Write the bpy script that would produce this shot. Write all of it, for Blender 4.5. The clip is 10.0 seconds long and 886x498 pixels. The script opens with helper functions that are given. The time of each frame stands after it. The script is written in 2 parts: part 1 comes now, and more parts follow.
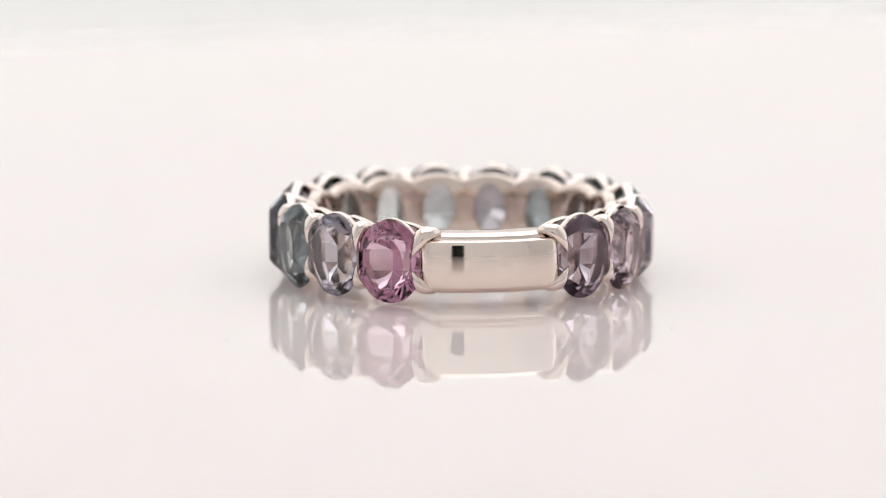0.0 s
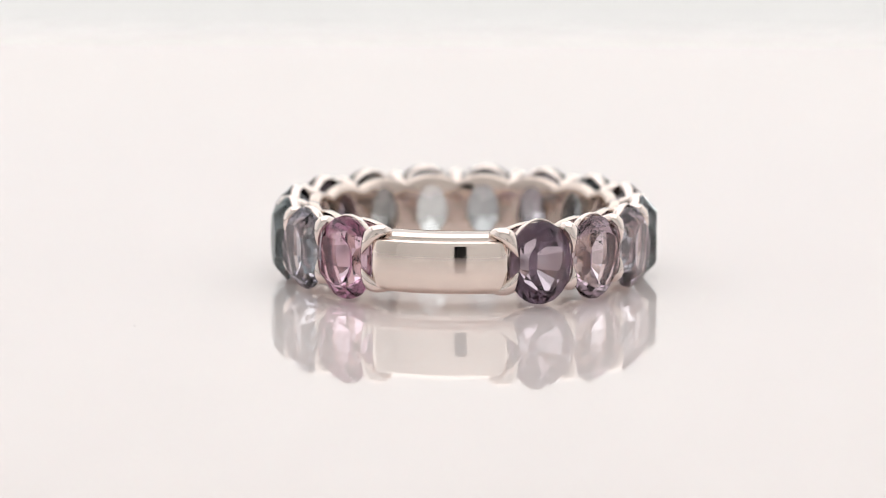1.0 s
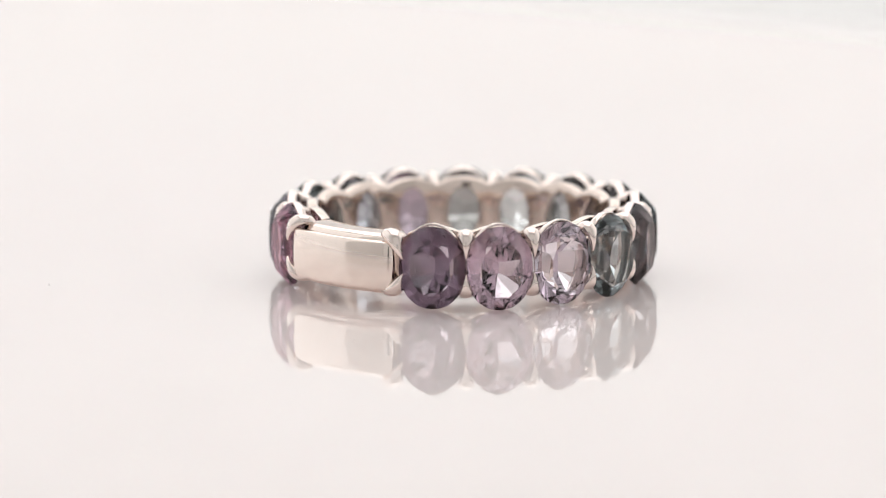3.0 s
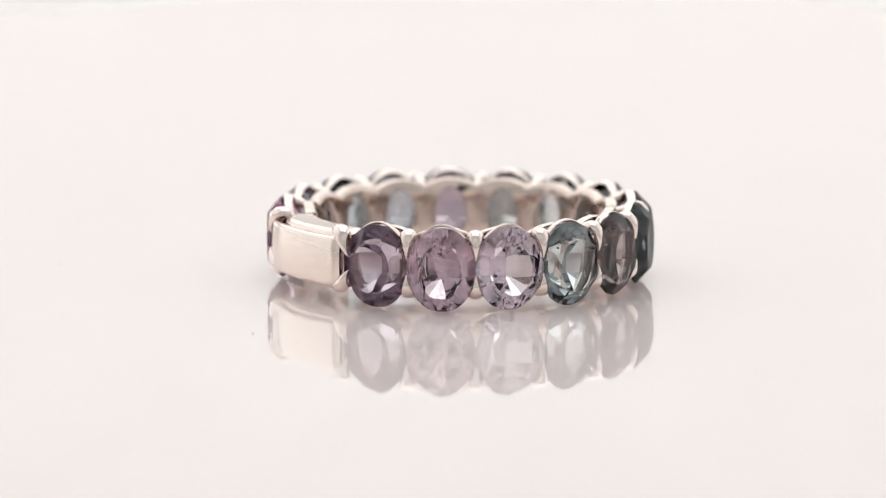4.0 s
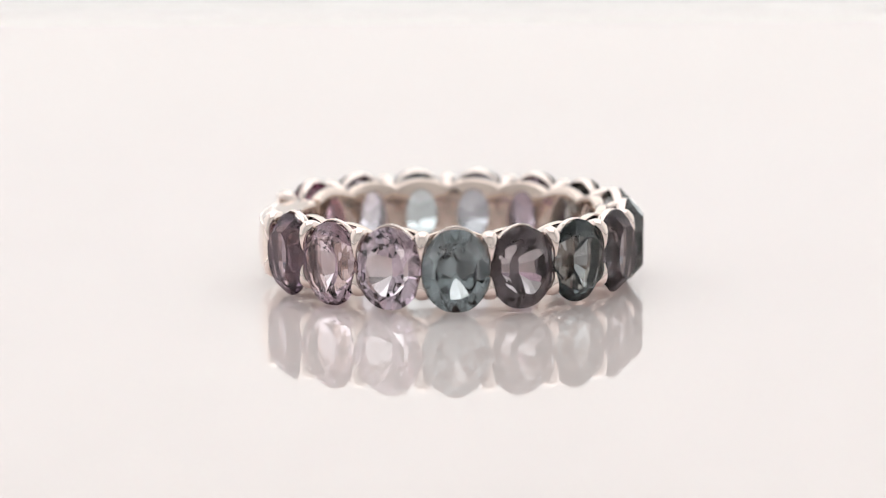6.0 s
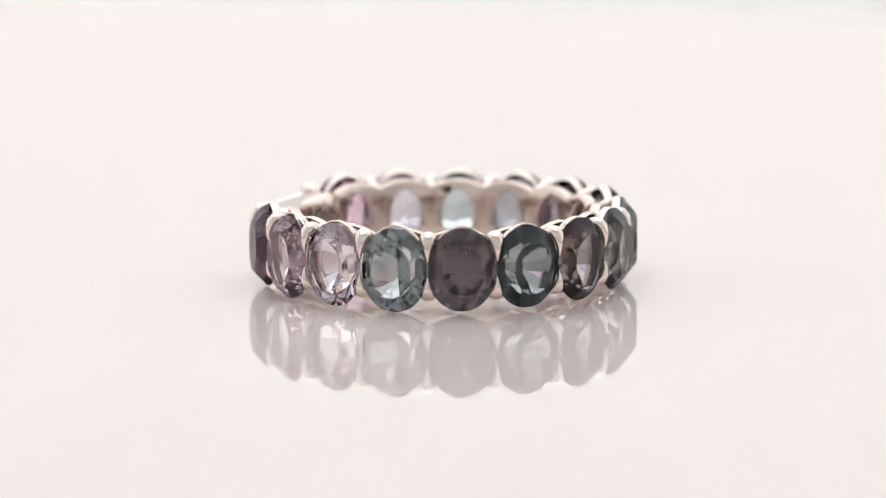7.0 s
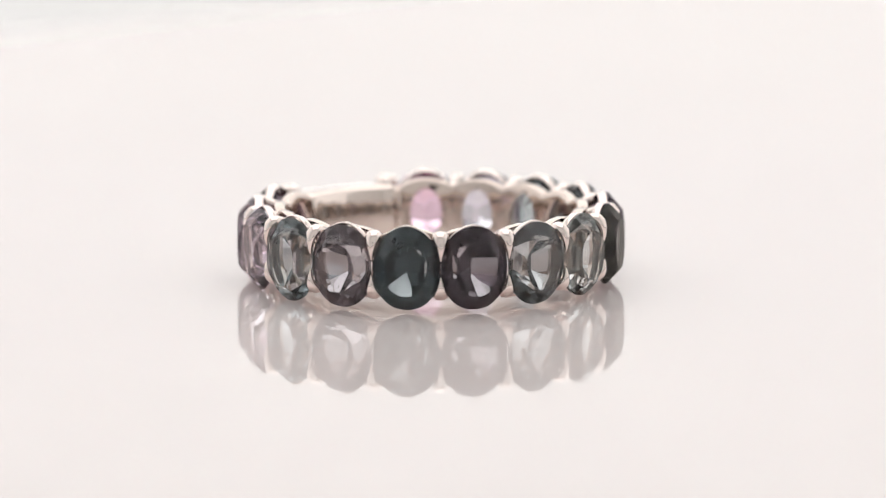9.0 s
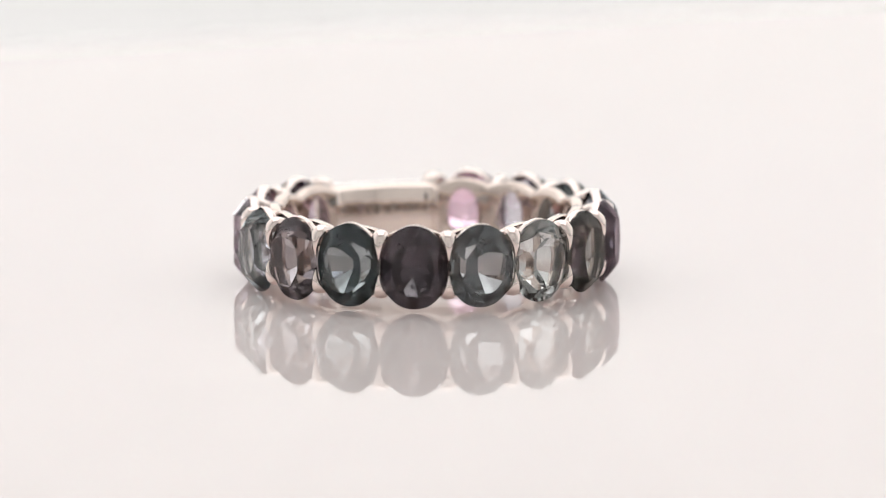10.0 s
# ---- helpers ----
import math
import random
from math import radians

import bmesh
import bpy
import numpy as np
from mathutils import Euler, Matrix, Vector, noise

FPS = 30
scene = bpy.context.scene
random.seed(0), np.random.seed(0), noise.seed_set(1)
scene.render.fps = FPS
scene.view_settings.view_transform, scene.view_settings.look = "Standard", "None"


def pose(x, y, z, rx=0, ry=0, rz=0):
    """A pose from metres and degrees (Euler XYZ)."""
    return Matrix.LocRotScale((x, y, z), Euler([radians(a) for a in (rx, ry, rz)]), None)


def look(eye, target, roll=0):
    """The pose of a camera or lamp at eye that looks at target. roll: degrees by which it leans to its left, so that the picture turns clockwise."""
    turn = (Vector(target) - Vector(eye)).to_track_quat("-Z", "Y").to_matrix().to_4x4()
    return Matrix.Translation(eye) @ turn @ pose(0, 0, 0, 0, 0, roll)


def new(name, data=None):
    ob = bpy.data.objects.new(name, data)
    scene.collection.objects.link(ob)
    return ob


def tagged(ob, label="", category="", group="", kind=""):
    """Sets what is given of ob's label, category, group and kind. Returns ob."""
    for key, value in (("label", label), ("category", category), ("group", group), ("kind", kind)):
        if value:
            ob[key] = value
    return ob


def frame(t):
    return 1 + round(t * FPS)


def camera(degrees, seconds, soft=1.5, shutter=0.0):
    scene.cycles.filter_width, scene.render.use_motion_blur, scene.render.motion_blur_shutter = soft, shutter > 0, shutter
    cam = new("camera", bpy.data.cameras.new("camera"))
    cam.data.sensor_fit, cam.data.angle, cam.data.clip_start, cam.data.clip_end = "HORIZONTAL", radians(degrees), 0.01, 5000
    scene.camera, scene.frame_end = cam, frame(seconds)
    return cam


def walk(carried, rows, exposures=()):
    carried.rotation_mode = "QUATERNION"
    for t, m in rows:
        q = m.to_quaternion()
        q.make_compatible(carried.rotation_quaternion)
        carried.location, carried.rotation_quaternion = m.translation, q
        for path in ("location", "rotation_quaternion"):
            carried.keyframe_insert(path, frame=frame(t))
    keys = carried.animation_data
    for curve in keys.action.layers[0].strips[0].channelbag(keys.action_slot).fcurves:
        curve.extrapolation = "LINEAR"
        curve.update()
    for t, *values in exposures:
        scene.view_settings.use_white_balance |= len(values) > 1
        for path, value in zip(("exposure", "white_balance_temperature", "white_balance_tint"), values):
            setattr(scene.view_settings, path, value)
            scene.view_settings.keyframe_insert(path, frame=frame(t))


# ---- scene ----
MM = 0.001
LENS = 10.0                      # degrees across the picture
EYE_DIST, EYE_RISE = 318.0, 10.1  # millimetres from the aim, degrees above it
AIM_Z = 1.72
eye = (0, -EYE_DIST * math.cos(radians(EYE_RISE)) * MM, (AIM_Z + EYE_DIST * math.sin(radians(EYE_RISE))) * MM)
cam = camera(LENS, 10.0, soft=0.75)
walk(cam, [(0.0, look(eye, (0, 0, AIM_Z * MM))), (10.0, look(eye, (0, 0, AIM_Z * MM)))])
cam.data.dof.use_dof = True
cam.data.dof.focus_distance = 0.3092
cam.data.dof.aperture_fstop = 27.0

# ---- light: a white tent with a wide lamp panel in its roof, a back panel and added fills ----
ROOM_X, ROOM_BACK, ROOM_FRONT, ROOM_TOP, ROOM_LOW = 0.24, 0.30, -0.285, 0.40, -0.12
world = bpy.data.worlds.new("world")
scene.world = world
world.use_nodes = True
world.node_tree.nodes["Background"].inputs[0].default_value = (1.0, 0.96, 0.93, 1)
world.node_tree.nodes["Background"].inputs[1].default_value = 0.3


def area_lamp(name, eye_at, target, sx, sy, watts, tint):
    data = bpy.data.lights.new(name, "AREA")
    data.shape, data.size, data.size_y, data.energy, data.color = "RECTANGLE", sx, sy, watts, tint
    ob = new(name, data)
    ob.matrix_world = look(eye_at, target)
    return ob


LAMP_TINT = (0.966, 0.985, 0.995)
area_lamp("roof_lamp", (0, 0.09, ROOM_TOP - 0.012), (0, 0.0901, 0), 0.40, 0.38, 0.53, LAMP_TINT)
area_lamp("back_lamp", (0, ROOM_BACK - 0.008, 0.245), (0, 0, 0.245), 0.44, 0.26, 0.268, LAMP_TINT)
# added fill with no known source: lights the plate's underside from behind
area_lamp("low_back_fill", (0, ROOM_BACK - 0.008, -0.042), (0, 0, -0.042), 0.44, 0.116, 0.272, LAMP_TINT)
# added fills, no such lamps known: soften the ring's shadow on the plate
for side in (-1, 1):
    area_lamp("side_fill", (side * (ROOM_X - 0.008), 0.10, 0.12), (0, 0.10, 0.12), 0.34, 0.44, 0.159, LAMP_TINT)
scene.view_settings.exposure = 0.0


# ---- materials ----
def material(name, base, rough=0.5, metal=0.0, coat=0.0, vary=0.04, scale=300.0, bump=0.0, bump_scale=2000.0, rough_vary=0.0, ior=1.5):
    m = bpy.data.materials.new(name)
    m.use_nodes = True
    nt = m.node_tree
    b = nt.nodes["Principled BSDF"]
    b.inputs["Roughness"].default_value, b.inputs["Metallic"].default_value = rough, metal
    b.inputs["Coat Weight"].default_value, b.inputs["IOR"].default_value = coat, ior
    co = nt.nodes.new("ShaderNodeTexCoord")
    n = nt.nodes.new("ShaderNodeTexNoise")
    n.inputs["Scale"].default_value, n.inputs["Detail"].default_value = scale, 6
    nt.links.new(co.outputs["Object"], n.inputs["Vector"])
    ramp = nt.nodes.new("ShaderNodeValToRGB")
    ramp.color_ramp.elements[0].position, ramp.color_ramp.elements[1].position = 0.3, 0.7
    ramp.color_ramp.elements[0].color = (*[c * (1 - vary) for c in base], 1)
    ramp.color_ramp.elements[1].color = (*[min(1, c * (1 + vary)) for c in base], 1)
    nt.links.new(n.outputs["Fac"], ramp.inputs["Fac"])
    nt.links.new(ramp.outputs["Color"], b.inputs["Base Color"])
    if bump or rough_vary:
        f = nt.nodes.new("ShaderNodeTexNoise")
        f.inputs["Scale"].default_value, f.inputs["Detail"].default_value = bump_scale, 4
        nt.links.new(co.outputs["Object"], f.inputs["Vector"])
        if bump:
            bm = nt.nodes.new("ShaderNodeBump")
            bm.inputs["Strength"].default_value, bm.inputs["Distance"].default_value = bump, 0.00005
            nt.links.new(f.outputs["Fac"], bm.inputs["Height"])
            nt.links.new(bm.outputs["Normal"], b.inputs["Normal"])
        if rough_vary:
            mr = nt.nodes.new("ShaderNodeMapRange")
            mr.inputs["To Min"].default_value, mr.inputs["To Max"].default_value = max(0, rough - rough_vary), rough + rough_vary
            nt.links.new(f.outputs["Fac"], mr.inputs["Value"])
            nt.links.new(mr.outputs["Result"], b.inputs["Roughness"])
    return m


def gem_material(name, tint, ior=1.76, cloud=0.06):
    """Clear coloured stone: real refraction, with faint colour zoning across it."""
    m = bpy.data.materials.new(name)
    m.use_nodes = True
    nt = m.node_tree
    nt.nodes.remove(nt.nodes["Principled BSDF"])
    out = nt.nodes["Material Output"]
    g = nt.nodes.new("ShaderNodeBsdfRefraction")
    g.inputs["IOR"].default_value, g.inputs["Roughness"].default_value = ior, 0.0
    gloss = nt.nodes.new("ShaderNodeBsdfGlossy")
    gloss.inputs["Roughness"].default_value = 0.0
    fres = nt.nodes.new("ShaderNodeFresnel")
    fres.inputs["IOR"].default_value = ior
    both = nt.nodes.new("ShaderNodeMixShader")
    nt.links.new(fres.outputs["Fac"], both.inputs[0])
    nt.links.new(g.outputs["BSDF"], both.inputs[1])
    nt.links.new(gloss.outputs["BSDF"], both.inputs[2])
    co = nt.nodes.new("ShaderNodeTexCoord")
    n = nt.nodes.new("ShaderNodeTexNoise")
    n.inputs["Scale"].default_value, n.inputs["Detail"].default_value = 700, 3
    nt.links.new(co.outputs["Object"], n.inputs["Vector"])
    ramp = nt.nodes.new("ShaderNodeValToRGB")
    ramp.color_ramp.elements[0].position, ramp.color_ramp.elements[1].position = 0.35, 0.65
    ramp.color_ramp.elements[0].color = (*[max(0, c - cloud) for c in tint], 1)
    ramp.color_ramp.elements[1].color = (*[min(1, c + cloud * 0.5) for c in tint], 1)
    nt.links.new(n.outputs["Fac"], ramp.inputs["Fac"])
    for lobe, power in ((g, 0.72), (gloss, 1.30)):       # long ways through the stone take more light than short ones
        deep = nt.nodes.new("ShaderNodeGamma")
        deep.inputs["Gamma"].default_value = power
        nt.links.new(ramp.outputs["Color"], deep.inputs["Color"])
        nt.links.new(deep.outputs["Color"], lobe.inputs["Color"])
    nt.links.new(both.outputs["Shader"], out.inputs["Surface"])
    return m


WHITE_GOLD = material("polished_white_gold", (0.775, 0.672, 0.612), 0.06, 1.0, vary=0.03, scale=900, bump=0.015, bump_scale=3000, rough_vary=0.03)
PRONG_GOLD = material("satin_white_gold", (0.755, 0.663, 0.617), 0.08, 1.0, vary=0.04, scale=1500, bump=0.03, bump_scale=4000, rough_vary=0.05)
# same gold, browner: the band's dim inner reflections are put into its colour
WHITE_GOLD_IN = material("inner_shade_white_gold", (0.645, 0.548, 0.492), 0.07, 1.0, vary=0.06, scale=900, bump=0.02, bump_scale=2500, rough_vary=0.03)
ACRYLIC = material("glossy_white_acrylic", (0.908, 0.816, 0.797), 0.04, 0.0, coat=0.6, vary=0.01, scale=20, rough_vary=0.012, bump_scale=60, ior=1.56)
milky = ACRYLIC.node_tree.nodes["Principled BSDF"]     # light spreads a few millimetres inside the acrylic
milky.inputs["Subsurface Weight"].default_value = 1.0
milky.inputs["Subsurface Radius"].default_value = (1.0, 1.0, 1.0)
milky.inputs["Subsurface Scale"].default_value = 0.006
PAPER = material("white_paper", (0.93, 0.915, 0.905), 0.8, vary=0.015, scale=40)
TENT = material("white_tent_cloth", (0.818, 0.81, 0.80), 0.9, vary=0.02, scale=60, bump=0.2, bump_scale=900)
LINT = material("grey_lint", (0.45, 0.42, 0.41), 0.9, vary=0.2, scale=5000)
FLECK = material("dark_mineral_fleck", (0.05, 0.04, 0.045), 0.4, vary=0.3, scale=4000)
ENGRAVED = material("darkened_engraving", (0.22, 0.17, 0.14), 0.45, 0.8, vary=0.2, scale=3000)
BLACK = material("matt_black_plastic", (0.012, 0.012, 0.013), 0.5, vary=0.2, scale=200)


# ---- helpers of the scene ----
def part(name, bm, mat, parent=None, label="", smooth=False):
    me = bpy.data.meshes.new(name)
    bmesh.ops.recalc_face_normals(bm, faces=bm.faces)
    for e in bm.edges:
        e.smooth = len(e.link_faces) != 2 or e.calc_face_angle(0) < radians(38)
    bm.to_mesh(me)
    bm.free()
    me.materials.append(mat)
    if smooth:
        me.polygons.foreach_set("use_smooth", [True] * len(me.polygons))
    ob = new(name, me)
    ob.parent = parent
    if label:
        tagged(ob, label)
    return ob


def box(bm, x0, x1, y0, y1, z0, z1):
    r = bmesh.ops.create_cube(bm, size=1)
    bmesh.ops.scale(bm, vec=(x1 - x0, y1 - y0, z1 - z0), verts=r["verts"])
    bmesh.ops.translate(bm, vec=((x0 + x1) / 2, (y0 + y1) / 2, (z0 + z1) / 2), verts=r["verts"])
    return r["verts"]


def loops_mesh(bm, loops, closed=False, caps=False):
    """Skins a row of equal closed loops of points."""
    rows = [[bm.verts.new(Vector(p) * MM) for p in lp] for lp in loops]
    n = len(rows[0])
    for i in range(len(rows) if closed else len(rows) - 1):
        a, b = rows[i], rows[(i + 1) % len(rows)]
        for j in range(n):
            bm.faces.new((a[j], a[(j + 1) % n], b[(j + 1) % n], b[j]))
    if caps:
        bm.faces.new(rows[0])
        bm.faces.new(rows[-1])
    return rows


# ---- the tent, the paper and the turntable ----
def room():
    bm = bmesh.new()
    box(bm, -0.40, 0.40, -0.42, 0.42, ROOM_LOW - 0.004, ROOM_LOW)
    tagged(part("floor", bm, PAPER), "seamless white paper covering the tent floor", "floor", kind="structure")
    T = 0.004
    for name, b in (("wall_west", (-ROOM_X - T, -ROOM_X, ROOM_FRONT, ROOM_BACK, ROOM_LOW, ROOM_TOP)),
                    ("wall_east", (ROOM_X, ROOM_X + T, ROOM_FRONT, ROOM_BACK, ROOM_LOW, ROOM_TOP)),
                    ("wall_north", (-ROOM_X - T, ROOM_X + T, ROOM_BACK, ROOM_BACK + T, ROOM_LOW, ROOM_TOP))):
        bm = bmesh.new()
        box(bm, *b)
        back = name == "wall_north"
        tagged(part(name, bm, PAPER if back else TENT), "bright white paper back of a photo tent" if back else "white diffusing cloth wall of a photo tent",
               "wall", kind="structure")
    bm = bmesh.new()
    box(bm, -ROOM_X - T, ROOM_X + T, ROOM_FRONT - T, ROOM_BACK + T, ROOM_TOP, ROOM_TOP + T)
    tagged(part("ceiling", bm, TENT), "white cloth roof of a photo tent", "ceiling", kind="structure")
    # front cloth with the slot for the lens
    bm = bmesh.new()
    w0, w1, h0, h1 = -0.028, 0.008, -0.008, 0.071
    for b in ((-ROOM_X - T, w0, ROOM_LOW, ROOM_TOP), (w1, ROOM_X + T, ROOM_LOW, ROOM_TOP), (w0, w1, ROOM_LOW, h0), (w0, w1, h1, ROOM_TOP)):
        box(bm, b[0], b[1], ROOM_FRONT - T, ROOM_FRONT, b[2], b[3])
    tagged(part("wall_south", bm, TENT), "white cloth front with a small square lens slot", "wall", kind="structure")
    # black hood behind the slot, open to the front
    bm = bmesh.new()
    y0, y1, k = ROOM_FRONT - 0.085, ROOM_FRONT - T, 0.003
    for b in ((w0 - k, w0, y0, y1, h0 - k, h1 + k), (w1, w1 + k, y0, y1, h0 - k, h1 + k), (w0, w1, y0, y1, h0 - k, h0),
              (w0, w1, y0, y1, h1, h1 + k), (w0, w1, y0, y0 + k, h0, h1)):
        box(bm, *b)
    tagged(part("lens_hood", bm, BLACK), "matt black square lens hood behind the tent's slot", "lens hood", kind="structure")


def turntable():
    top = new("turntable")
    tagged(top, "square glossy white acrylic turntable plate on a slim spindle", "turntable")
    # a square plate with bevelled rim, set a little off the axis and askew to the ring
    u0, u1, v0, v1, skew = -131.0, 133.0, -111.5, 115.5, 15.5
    bm = bmesh.new()
    loops = []
    for grow, z in ((-0.5, 0.0), (-0.15, -0.15), (0.0, -0.5), (0.0, -4.4), (-0.5, -5.0)):
        loop = []
        for cx, cy, a0 in ((u1 - 3, v1 - 3, 0), (u0 + 3, v1 - 3, 90), (u0 + 3, v0 + 3, 180), (u1 - 3, v0 + 3, 270)):
            for i in range(7):
                t = radians(a0 + 15 * i)
                x, y = cx + (3 + grow) * math.cos(t), cy + (3 + grow) * math.sin(t)
                w = radians(skew)
                loop.append((x * math.cos(w) - y * math.sin(w), x * math.sin(w) + y * math.cos(w), z))
        loops.append(loop)
    loops_mesh(bm, loops, caps=True)
    part("plate", bm, ACRYLIC, top)
    bm = bmesh.new()
    bmesh.ops.create_cone(bm, cap_ends=True, segments=48, radius1=0.004, radius2=0.004, depth=0.103)
    bmesh.ops.translate(bm, vec=(0, 0, -0.0565), verts=bm.verts)
    part("spindle", bm, PAPER, top, "thin white spindle")
    bm = bmesh.new()
    bmesh.ops.create_cone(bm, cap_ends=True, segments=96, radius1=0.070, radius2=0.066, depth=0.012)
    bmesh.ops.translate(bm, vec=(0, 0, ROOM_LOW + 0.006), verts=bm.verts)
    part("base", bm, PAPER, top, "plain white round base")
    return top


# ---- the ring ----
RG, ZC = 11.13, 2.66            # girdle radius and middle height, millimetres
GA, GB = 2.05, 2.53             # half width and half height of a stone
PITCH = 21.09
FIRST = 41.5                    # degrees from the front to the first stone


def wrap(phi, r, s, z, r0):
    """A point of the ring: phi degrees from the front, r outwards, z up from the ring's middle height, s sideways, bent round at radius r0."""
    a = radians(phi - 90) + s / r0
    return (r * math.cos(a), r * math.sin(a), z + ZC)


def gem(rnd, GB, deep):
    """An oval mixed cut, ground facet by facet: brilliant crown, stepped pavilion with an upright keel. x out, y sideways, z up."""
    bm = bmesh.new()
    J = lambda k: 1 + rnd.uniform(-k, k)
    hc, dp, tab, edge = 0.95 * J(0.04), (2.02 if deep else 1.80) * J(0.025), 0.61 * J(0.04), 0.085
    keel = 0.20 * J(0.2)
    N = 48
    full = lambda t: (abs(math.cos(t)) ** 2.15 + abs(math.sin(t)) ** 2.15) ** (-1 / 2.15)      # a little fuller than an ellipse
    rows = [[bm.verts.new((x, full(2 * math.pi * i / N) * math.cos(2 * math.pi * i / N), full(2 * math.pi * i / N) * math.sin(2 * math.pi * i / N)))
             for i in range(N)] for x in (-3, 3)]
    for i in range(N):
        bm.faces.new((rows[0][i], rows[0][(i + 1) % N], rows[1][(i + 1) % N], rows[1][i]))
    bm.faces.new(rows[0])
    bm.faces.new(rows[1])

    def grind(t, x0, d0, x1, d1):
        """Takes off all outside the plane that lies at d0 from the axis at height x0 and at d1 at x1, towards the angle t."""
        n = Vector((d0 - d1, x1 - x0, 0)) if x1 > x0 else Vector((d1 - d0, x0 - x1, 0))
        flat = Vector((n.x, n.y * math.cos(t), n.y * math.sin(t))).normalized()
        r = bmesh.ops.bisect_plane(bm, geom=bm.verts[:] + bm.edges[:] + bm.faces[:], dist=1e-5, plane_co=(x0, d0 * math.cos(t), d0 * math.sin(t)),
                                   plane_no=flat, clear_outer=True)
        cut = [e for e in r["geom_cut"] if isinstance(e, bmesh.types.BMEdge)]
        if len(cut) > 2:
            bmesh.ops.contextual_create(bm, geom=cut)

    def ring_of(count, shift, x0, d0, x1, d1, wild, long0=0.0, long1=0.0):
        for i in range(count):
            t = 2 * math.pi * (i + shift) / count + rnd.uniform(-wild, wild)
            up = abs(math.sin(t))
            grind(t, x0 * J(wild * 0.2), (d0 + long0 * up) * full(t) * J(wild * 0.12), x1 * J(wild), (d1 + long1 * up) * full(t))

    for x, side in ((hc, 1), (-dp, -1)):                # the table, and a hair off the keel
        r = bmesh.ops.bisect_plane(bm, geom=bm.verts[:] + bm.edges[:] + bm.faces[:], dist=1e-5, plane_co=(x, 0, 0), plane_no=(side, 0, 0), clear_outer=True)
        bmesh.ops.contextual_create(bm, geom=[e for e in r["geom_cut"] if isinstance(e, bmesh.types.BMEdge)])
    ring_of(16, 0.5, edge, 1.0, edge + 0.62 * (hc - edge), 0.80, 0.03)             # upper girdle
    ring_of(8, 0.0, edge, 1.0, hc, tab, 0.03)                                       # kites
    ring_of(8, 0.5, edge + 0.60 * (hc - edge), 0.86, hc, tab * 1.01, 0.03)          # stars
    a, b = (0.31, 0.65) if deep else (0.33, 0.672)
    ring_of(16, 0.0, -edge, 1.0, -a * dp, 0.70, 0.035, 0.0, keel * 0.3)                           # lower girdle
    ring_of(10, 0.0, -(a - 0.02) * dp, 0.715, -b * dp, 0.36, 0.04, keel * 0.29, keel * 0.64)  # middle step
    ring_of(6, 0.0, -(b - 0.01) * dp, 0.37, -dp, 0.012, 0.04, keel * 0.63, keel)    # last step, up to the keel
    bmesh.ops.scale(bm, vec=(MM, GA * MM, GB * MM), verts=bm.verts)
    return bm


def gallery(bm, phi):
    """One scalloped oval window of the inner band."""
    half = radians(PITCH / 2) * 9.3
    N = 40
    def outline(k_in, r, grow):
        pts = []
        for i in range(N):
            t = 2 * math.pi * (i + 0.5) / N
            if k_in:
                s, z = (1.02 + grow) * math.cos(t), (1.58 + grow) * math.sin(t)
            else:
                # straight sides, arched above and below
                c, n = math.cos(t), math.sin(t)
                s = max(-half, min(half, 2.3 * c))
                z = math.copysign(1.78 + grow + 0.46 * (1 - (s / half) ** 2), n) * min(1, abs(n) / 0.62)
            pts.append(wrap(phi, r + z * z / 26, s, z, 9.3))       # rounded inside for the finger
        return pts
    loops_mesh(bm, [outline(True, 9.62, 0.1), outline(True, 9.10, 0.0), outline(True, 9.02, 0.03), outline(True, 8.98, 0.08), outline(False, 8.98, -0.42),
                    outline(False, 8.98, -0.14), outline(False, 9.03, -0.05), outline(False, 9.16, 0.0), outline(False, 9.50, 0.0),
                    outline(False, 9.62, -0.05), outline(False, 9.66, -0.14)], closed=True)


def collet(bm):
    """The tapered oval basket under a stone, its rim rising to the girdle above. x out from the ring's middle."""
    N = 44
    wall = ((10.98, 1.0), (11.03, 1.02), (11.0, 1.045), (10.90, 1.05), (10.72, 1.045), (10.54, 1.02), (10.47, 0.99), (10.52, 0.955), (10.75, 0.965))
    low = ((10.35, 0.84), (10.42, 0.86), (10.40, 0.89), (10.32, 0.905), (10.2, 0.89), (10.02, 0.85), (9.98, 0.82), (10.0, 0.79), (10.2, 0.80))
    loops = []
    for i in range(N):
        t = 2 * math.pi * i / N
        c, s = math.cos(t), math.sin(t)
        rise = max(0, s) ** 0.6
        loops.append([(a[0] + (b[0] - a[0]) * rise, GA * min(0.97, a[1] + (b[1] - a[1]) * rise) * c, GB * (a[1] + (b[1] - a[1]) * rise) * s) for a, b in zip(low, wall)])
    loops_mesh(bm, loops, closed=True)


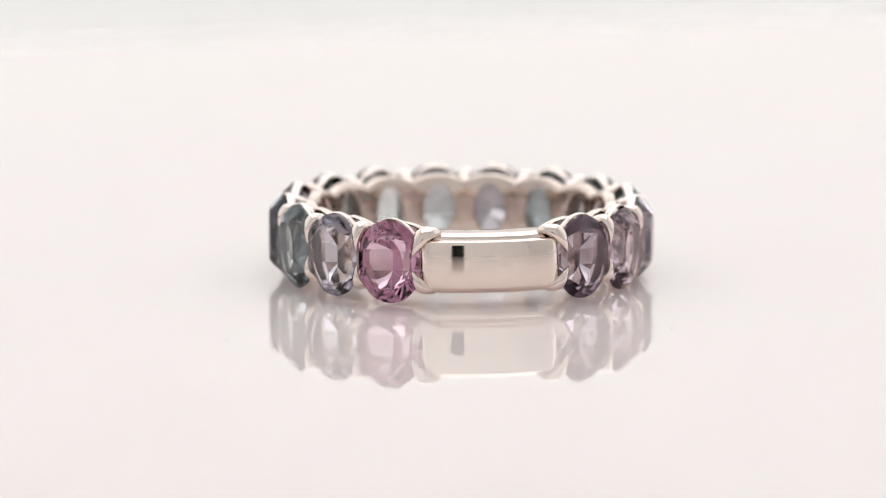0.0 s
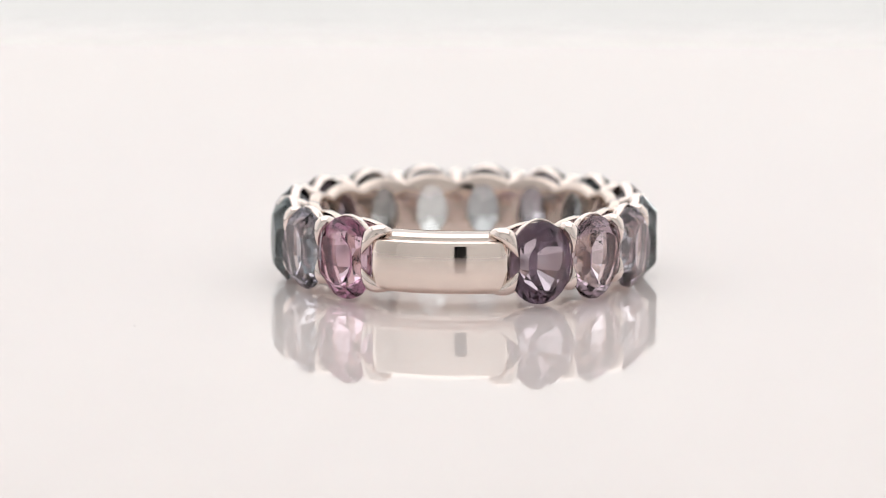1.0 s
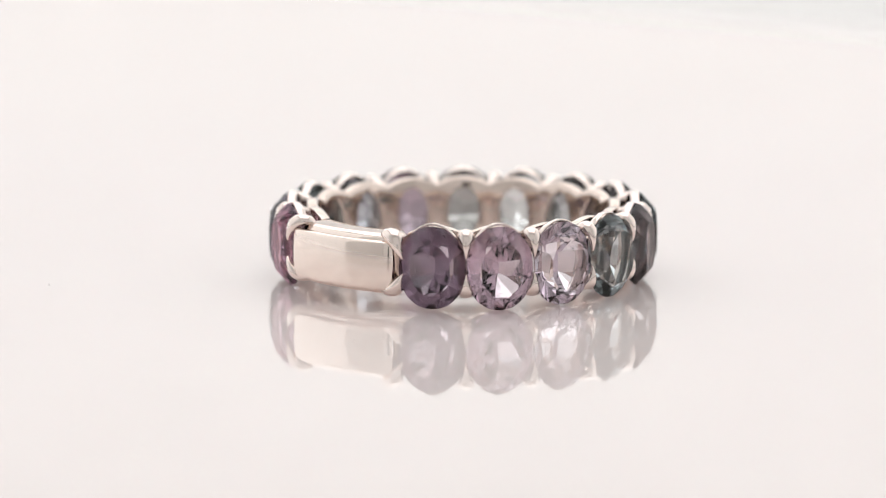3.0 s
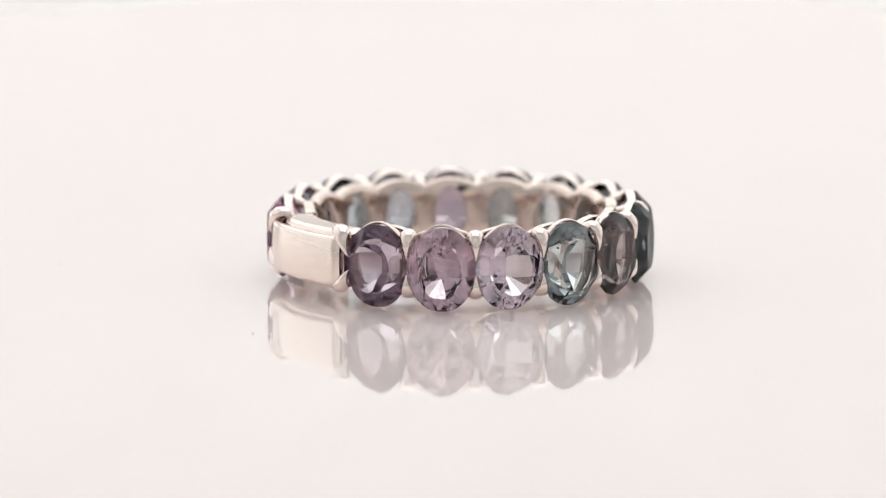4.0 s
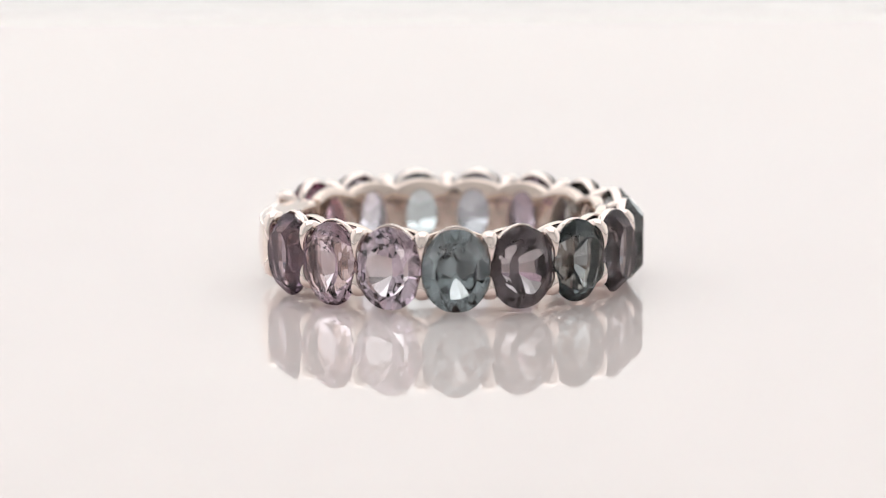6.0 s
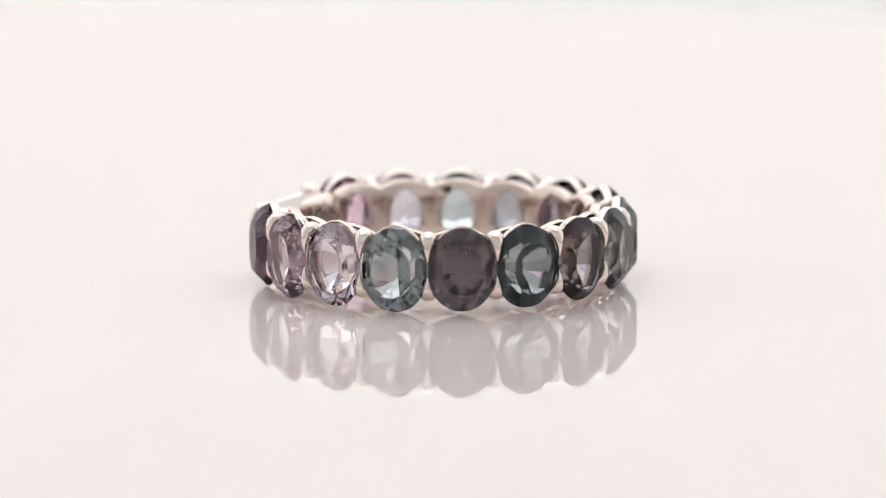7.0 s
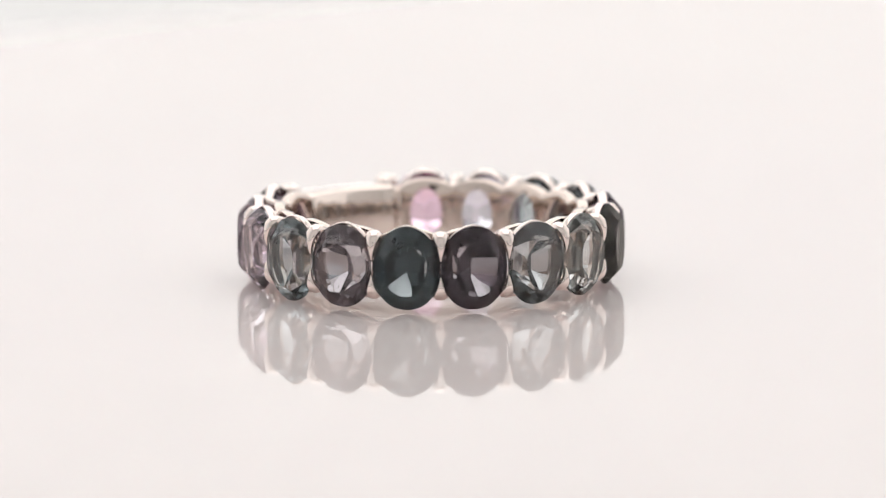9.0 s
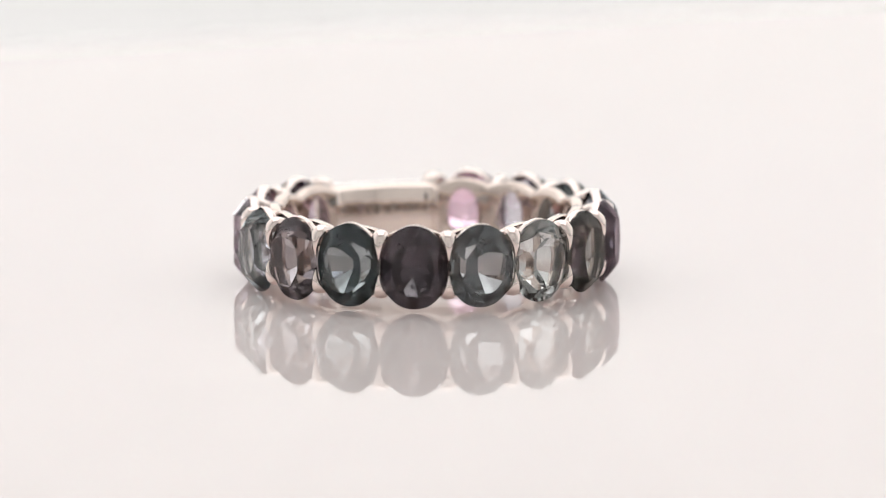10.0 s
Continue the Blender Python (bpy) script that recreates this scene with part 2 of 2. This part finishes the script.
def claw(bm, up, lean=0.0):
    """A prong: a rounded bar from the inner band that bends over the girdle to a narrow tip."""
    path = [(9.3, 1.34, .30, .28), (9.7, 1.46, .31, .28), (10.2, 1.64, .33, .28), (10.65, 1.80, .38, .29), (10.95, 1.88, .50, .31), (11.24, 1.84, .54, .31),
            (11.45, 1.66, .48, .28), (11.57, 1.42, .35, .23), (11.62, 1.14, .26, .19), (11.61, .86, .17, .16), (11.56, .60, .09, .12), (11.50, .40, .02, .04)]
    if lean:                                            # at the bar the claw springs from the bar's corner
        path = [(10.2, 1.30, .34, .28)] + [(r, z * (0.96 if r < 11.4 else 0.97), w * 1.25, h * 1.15) for r, z, w, h in path[3:]]
    path = [(r, z * (1.08 if up > 0 else 0.87), w, h) for r, z, w, h in path]
    M = 12
    loops = []
    for i, (r, z, w, h) in enumerate(path):
        a, b = path[max(0, i - 1)], path[min(len(path) - 1, i + 1)]
        d = Vector((b[0] - a[0], b[1] - a[1])).normalized()
        n = Vector((-d.y, d.x))
        loop = []
        for j in range(M):
            u = 2 * math.pi * j / M
            c, s = math.cos(u), math.sin(u)
            c, s = math.copysign(abs(c) ** 0.9, c), math.copysign(abs(s) ** 0.9, s)
            dip = 0.16 * w * c * c if s > -0.2 else 0.0      # the shoulders fall away to the stones
            rr, zz = r + n.x * (h * s - dip), z + n.y * (h * s - dip)
            loop.append((rr, w * c * (1.1 if lean else 1) + lean * (1.05 * max(0, i - 1) / 7 - 0.55), zz * up))
        loops.append(loop)
    loops_mesh(bm, loops, caps=True)


def bar(bm, lo, hi):
    """The plain polished length of the band."""
    half = [(11.97 - z * z / 16.0, z) for z in (0.0, 0.2, 0.4, 0.6, 0.8, 1.0, 1.2, 1.34)]
    half += [(11.80, 1.41), (11.70, 1.46), (11.56, 1.48), (11.42, 1.475), (11.36, 1.44), (11.30, 1.45), (11.27, 1.52), (11.22, 1.61), (11.12, 1.69), (10.97, 1.745), (10.5, 1.78),
             (9.9, 1.78), (9.45, 1.77), (9.30, 1.70)] + [(8.98 + z * z / 12, z) for z in (1.6, 1.4, 1.2, 1.0, 0.8, 0.6, 0.4, 0.2)]
    prof = half + [(8.98, 0.0)] + [(r, -z) for r, z in reversed(half[1:])]
    loops = []
    n = 40
    lip = 1.3                                           # degrees of the lower step that meets the first setting
    steps = [lo, lo + lip - 0.05] + [lo + lip + (hi - lo - 2 * lip) * i / n for i in range(n + 1)] + [hi - lip + 0.05, hi]
    for phi in steps:
        e = min(phi - lo, hi - phi)
        if e < lip - 0.01:
            loops.append([wrap(phi, min(r, 11.05), 0, z * 0.92, 10) for r, z in prof])
            continue
        k = 1 - 0.10 * max(0, 1 - (e - lip) / 2.2) ** 2
        loops.append([wrap(phi, 10.2 + (r - 10.2) * k, 0, z * k * 1.04 - 0.03, 10) for r, z in prof])
    loops_mesh(bm, loops, caps=True)


STONES = [  # tint of the stone, how many flecks it holds, its label
    ((0.665, 0.605, 0.655), 12, "dark plum purple oval stone"),
    ((0.838, 0.775, 0.812), 30, "pale pinkish lilac oval stone with dark flecks"),
    ((0.868, 0.83, 0.862), 24, "pale lavender oval stone with feathery flecks"),
    ((0.705, 0.733, 0.745), 24, "blue-grey teal oval stone with flecks"),
    ((0.602, 0.576, 0.59), 26, "dark mauve grey oval stone"),
    ((0.475, 0.502, 0.512), 8, "very dark teal oval stone"),
    ((0.51, 0.487, 0.505), 8, "dark smoky purple oval stone"),
    ((0.597, 0.605, 0.612), 14, "slate grey-green oval stone"),
    ((0.762, 0.768, 0.765), 8, "clear pale grey-green oval stone"),
    ((0.481, 0.475, 0.465), 6, "dark olive grey oval stone"),
    ((0.546, 0.485, 0.525), 6, "dark reddish purple oval stone"),
    ((0.577, 0.584, 0.610), 8, "dark slate blue oval stone"),
    ((0.658, 0.698, 0.71), 16, "teal grey oval stone"),
    ((0.789, 0.772, 0.810), 22, "pale grey lavender oval stone with flecks"),
    ((0.840, 0.693, 0.770), 30, "pink magenta oval stone with dark flecks"),
]


def flecks(rnd, count):
    """Tiny dark needles and flakes inside a stone, in a few drifts. x out, y sideways, z up."""
    bm = bmesh.new()
    drifts = [(rnd.uniform(-0.8, 0.8), rnd.choice((1.2, 1.5, 1.7, -1.5)), rnd.uniform(0, math.pi), rnd.uniform(0.3, 0.7)) for _ in range(3)]
    for i in range(int(count * 0.75)):
        dy, dz, turn, long = rnd.choice(drifts)
        u = rnd.uniform(-long, long)
        y, z = dy + u * math.cos(turn) + rnd.gauss(0, 0.10), dz + u * math.sin(turn) * 0.5 + rnd.gauss(0, 0.10)
        e = min(0.97, math.hypot(y / GA, z / GB))
        if e > 0.84:
            y, z, e = y * 0.84 / e, z * 0.84 / e, 0.84
        x = rnd.uniform(-0.3, 0.45) * (1 - e) + 0.05
        r = bmesh.ops.create_icosphere(bm, subdivisions=1, radius=1)
        m = Matrix.Translation((x * MM, y * MM, z * MM)) @ Euler([rnd.uniform(0, 6.28) for _ in range(3)]).to_matrix().to_4x4()
        m = m @ Matrix.Diagonal((rnd.uniform(0.015, 0.03) * MM, rnd.uniform(0.02, 0.07) * MM, rnd.uniform(0.05, 0.18) * MM, 1))
        bmesh.ops.transform(bm, matrix=m, verts=r["verts"])
        for v in r["verts"]:
            v.co += Vector([rnd.uniform(-0.008, 0.008) * MM for _ in range(3)])
    return bm


def build_ring():
    top = new("ring")
    tagged(top, "white gold ring with fifteen coloured oval stones and a plain bar", "ring")
    bm = bmesh.new()
    bar(bm, FIRST - 64.8 + 10.5, FIRST - 10.5)
    b = part("bar", bm, WHITE_GOLD, top, "plain polished white gold bar", smooth=True)
    rnd = random.Random(9)
    phi = FIRST - 64.8 + 15
    while phi < FIRST - 14:                             # worn engraving on the bar's inner face, too small to read
        wide = rnd.uniform(0.9, 2.2)
        bm = bmesh.new()
        z0, z1 = rnd.uniform(0.0, 0.15), rnd.uniform(0.62, 0.8)
        loops_mesh(bm, [[wrap(a, r - 0.012 + z * z / 12, 0, z, 10) for r, z in ((8.98, z0), (8.98, z1), (9.05, z1), (9.05, z0))] for a in (phi, phi + wide)], caps=True)
        part("engraving", bm, ENGRAVED, b, "dark worn engraved mark")
        phi += wide + rnd.uniform(0.5, 1.1)
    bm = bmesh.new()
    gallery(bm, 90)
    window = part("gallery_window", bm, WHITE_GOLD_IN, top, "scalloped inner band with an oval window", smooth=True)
    bm = bmesh.new()
    collet(bm)
    first_collet = None
    for k, (tint, count, label) in enumerate(STONES):
        phi = FIRST + k * PITCH
        turn = Matrix.Translation((0, 0, ZC * MM)) @ pose(0, 0, 0, 0, 0, phi - 90)
        rnd = random.Random(40 + k)
        sag = -0.07 * math.cos(radians(phi - 45))       # the stones sit a hair lower on one side
        size, drop = {1: (2.56, 0.04), 3: (2.55, 0.05), 12: (2.60, 0.08)}.get(k, (GB + rnd.uniform(-0.02, 0.02), 0.0))
        g = part("gemstone", gem(rnd, size, max(tint) < 0.68), gem_material("stone_tint", tint), top, label)
        g.matrix_basis = turn @ Matrix.Translation((RG * MM, 0, (sag - drop) * MM))
        tagged(part("inclusions", flecks(rnd, count), FLECK, g, "tiny dark flecks inside the stone"), kind="stuff")
        if first_collet is None:
            first_collet = part("collet", bm, PRONG_GOLD, top, smooth=True)
            ob = first_collet
        else:
            ob = new("collet", first_collet.data)
            ob.parent = top
        ob.matrix_basis = turn
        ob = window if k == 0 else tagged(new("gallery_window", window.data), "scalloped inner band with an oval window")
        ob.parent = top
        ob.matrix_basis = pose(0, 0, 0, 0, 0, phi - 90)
    meshes = {}
    for up in (1, -1):
        for lean in (0, 1, -1):
            bm = bmesh.new()
            claw(bm, up, lean)
            bmesh.ops.recalc_face_normals(bm, faces=bm.faces)
            me = bpy.data.meshes.new("prong")
            bm.to_mesh(me)
            bm.free()
            me.materials.append(PRONG_GOLD)
            me.polygons.foreach_set("use_smooth", [True] * len(me.polygons))
            meshes[up, lean] = me
    for k in range(16):
        phi, lean = FIRST + (k - 0.5) * PITCH, 0
        if k == 0:
            phi, lean = phi - 0.6, 1
        if k == 15:
            phi, lean = phi + 0.6, -1
        for up in (1, -1):
            ob = new("prong", meshes[up, lean])
            ob.parent = top
            ob.matrix_basis = Matrix.Translation((0, 0, ZC * MM)) @ pose(0, 0, 0, 0, 0, phi - 90) @ Matrix.Translation((0.26 * MM if lean else 0, 0, 0))
    return top


room()
plate = turntable()
ring = build_ring()

def dust_speck(rnd):
    """A grain of lint lying on the plate."""
    bm = bmesh.new()
    bmesh.ops.create_icosphere(bm, subdivisions=2, radius=0.05 * MM)
    for v in bm.verts:
        v.co *= rnd.uniform(0.7, 1.2)
        v.co.z *= 0.6
    low = min(v.co.z for v in bm.verts)
    bmesh.ops.translate(bm, vec=(0, 0, -low), verts=bm.verts)
    return tagged(part("dust_speck", bm, LINT), "tiny grey speck of dust on the white plate", "dust", "dust on the plate")


SPECKS = [(dust_speck(random.Random(5)), 13.6, -17.4), (dust_speck(random.Random(6)), -12.7, -21.2)]
SPEED, OFF, OFF_AT = -17.17, 1.36, 32.0


def motions():
    turns, spins = [], []
    for i in range(21):
        t = i * 0.5
        a = SPEED * t
        w = radians(OFF_AT + a)
        turns.append((t, pose(OFF * math.cos(w) * MM, OFF * math.sin(w) * MM, 0, 0, 0, a)))
        spins.append((t, pose(0, 0, 0, 0, 0, a)))
    walk(ring, turns)
    walk(plate, spins)
    for ob, x, y in SPECKS:
        walk(ob, [(t, m @ pose(x * MM, y * MM, 0)) for t, m in spins])


motions()
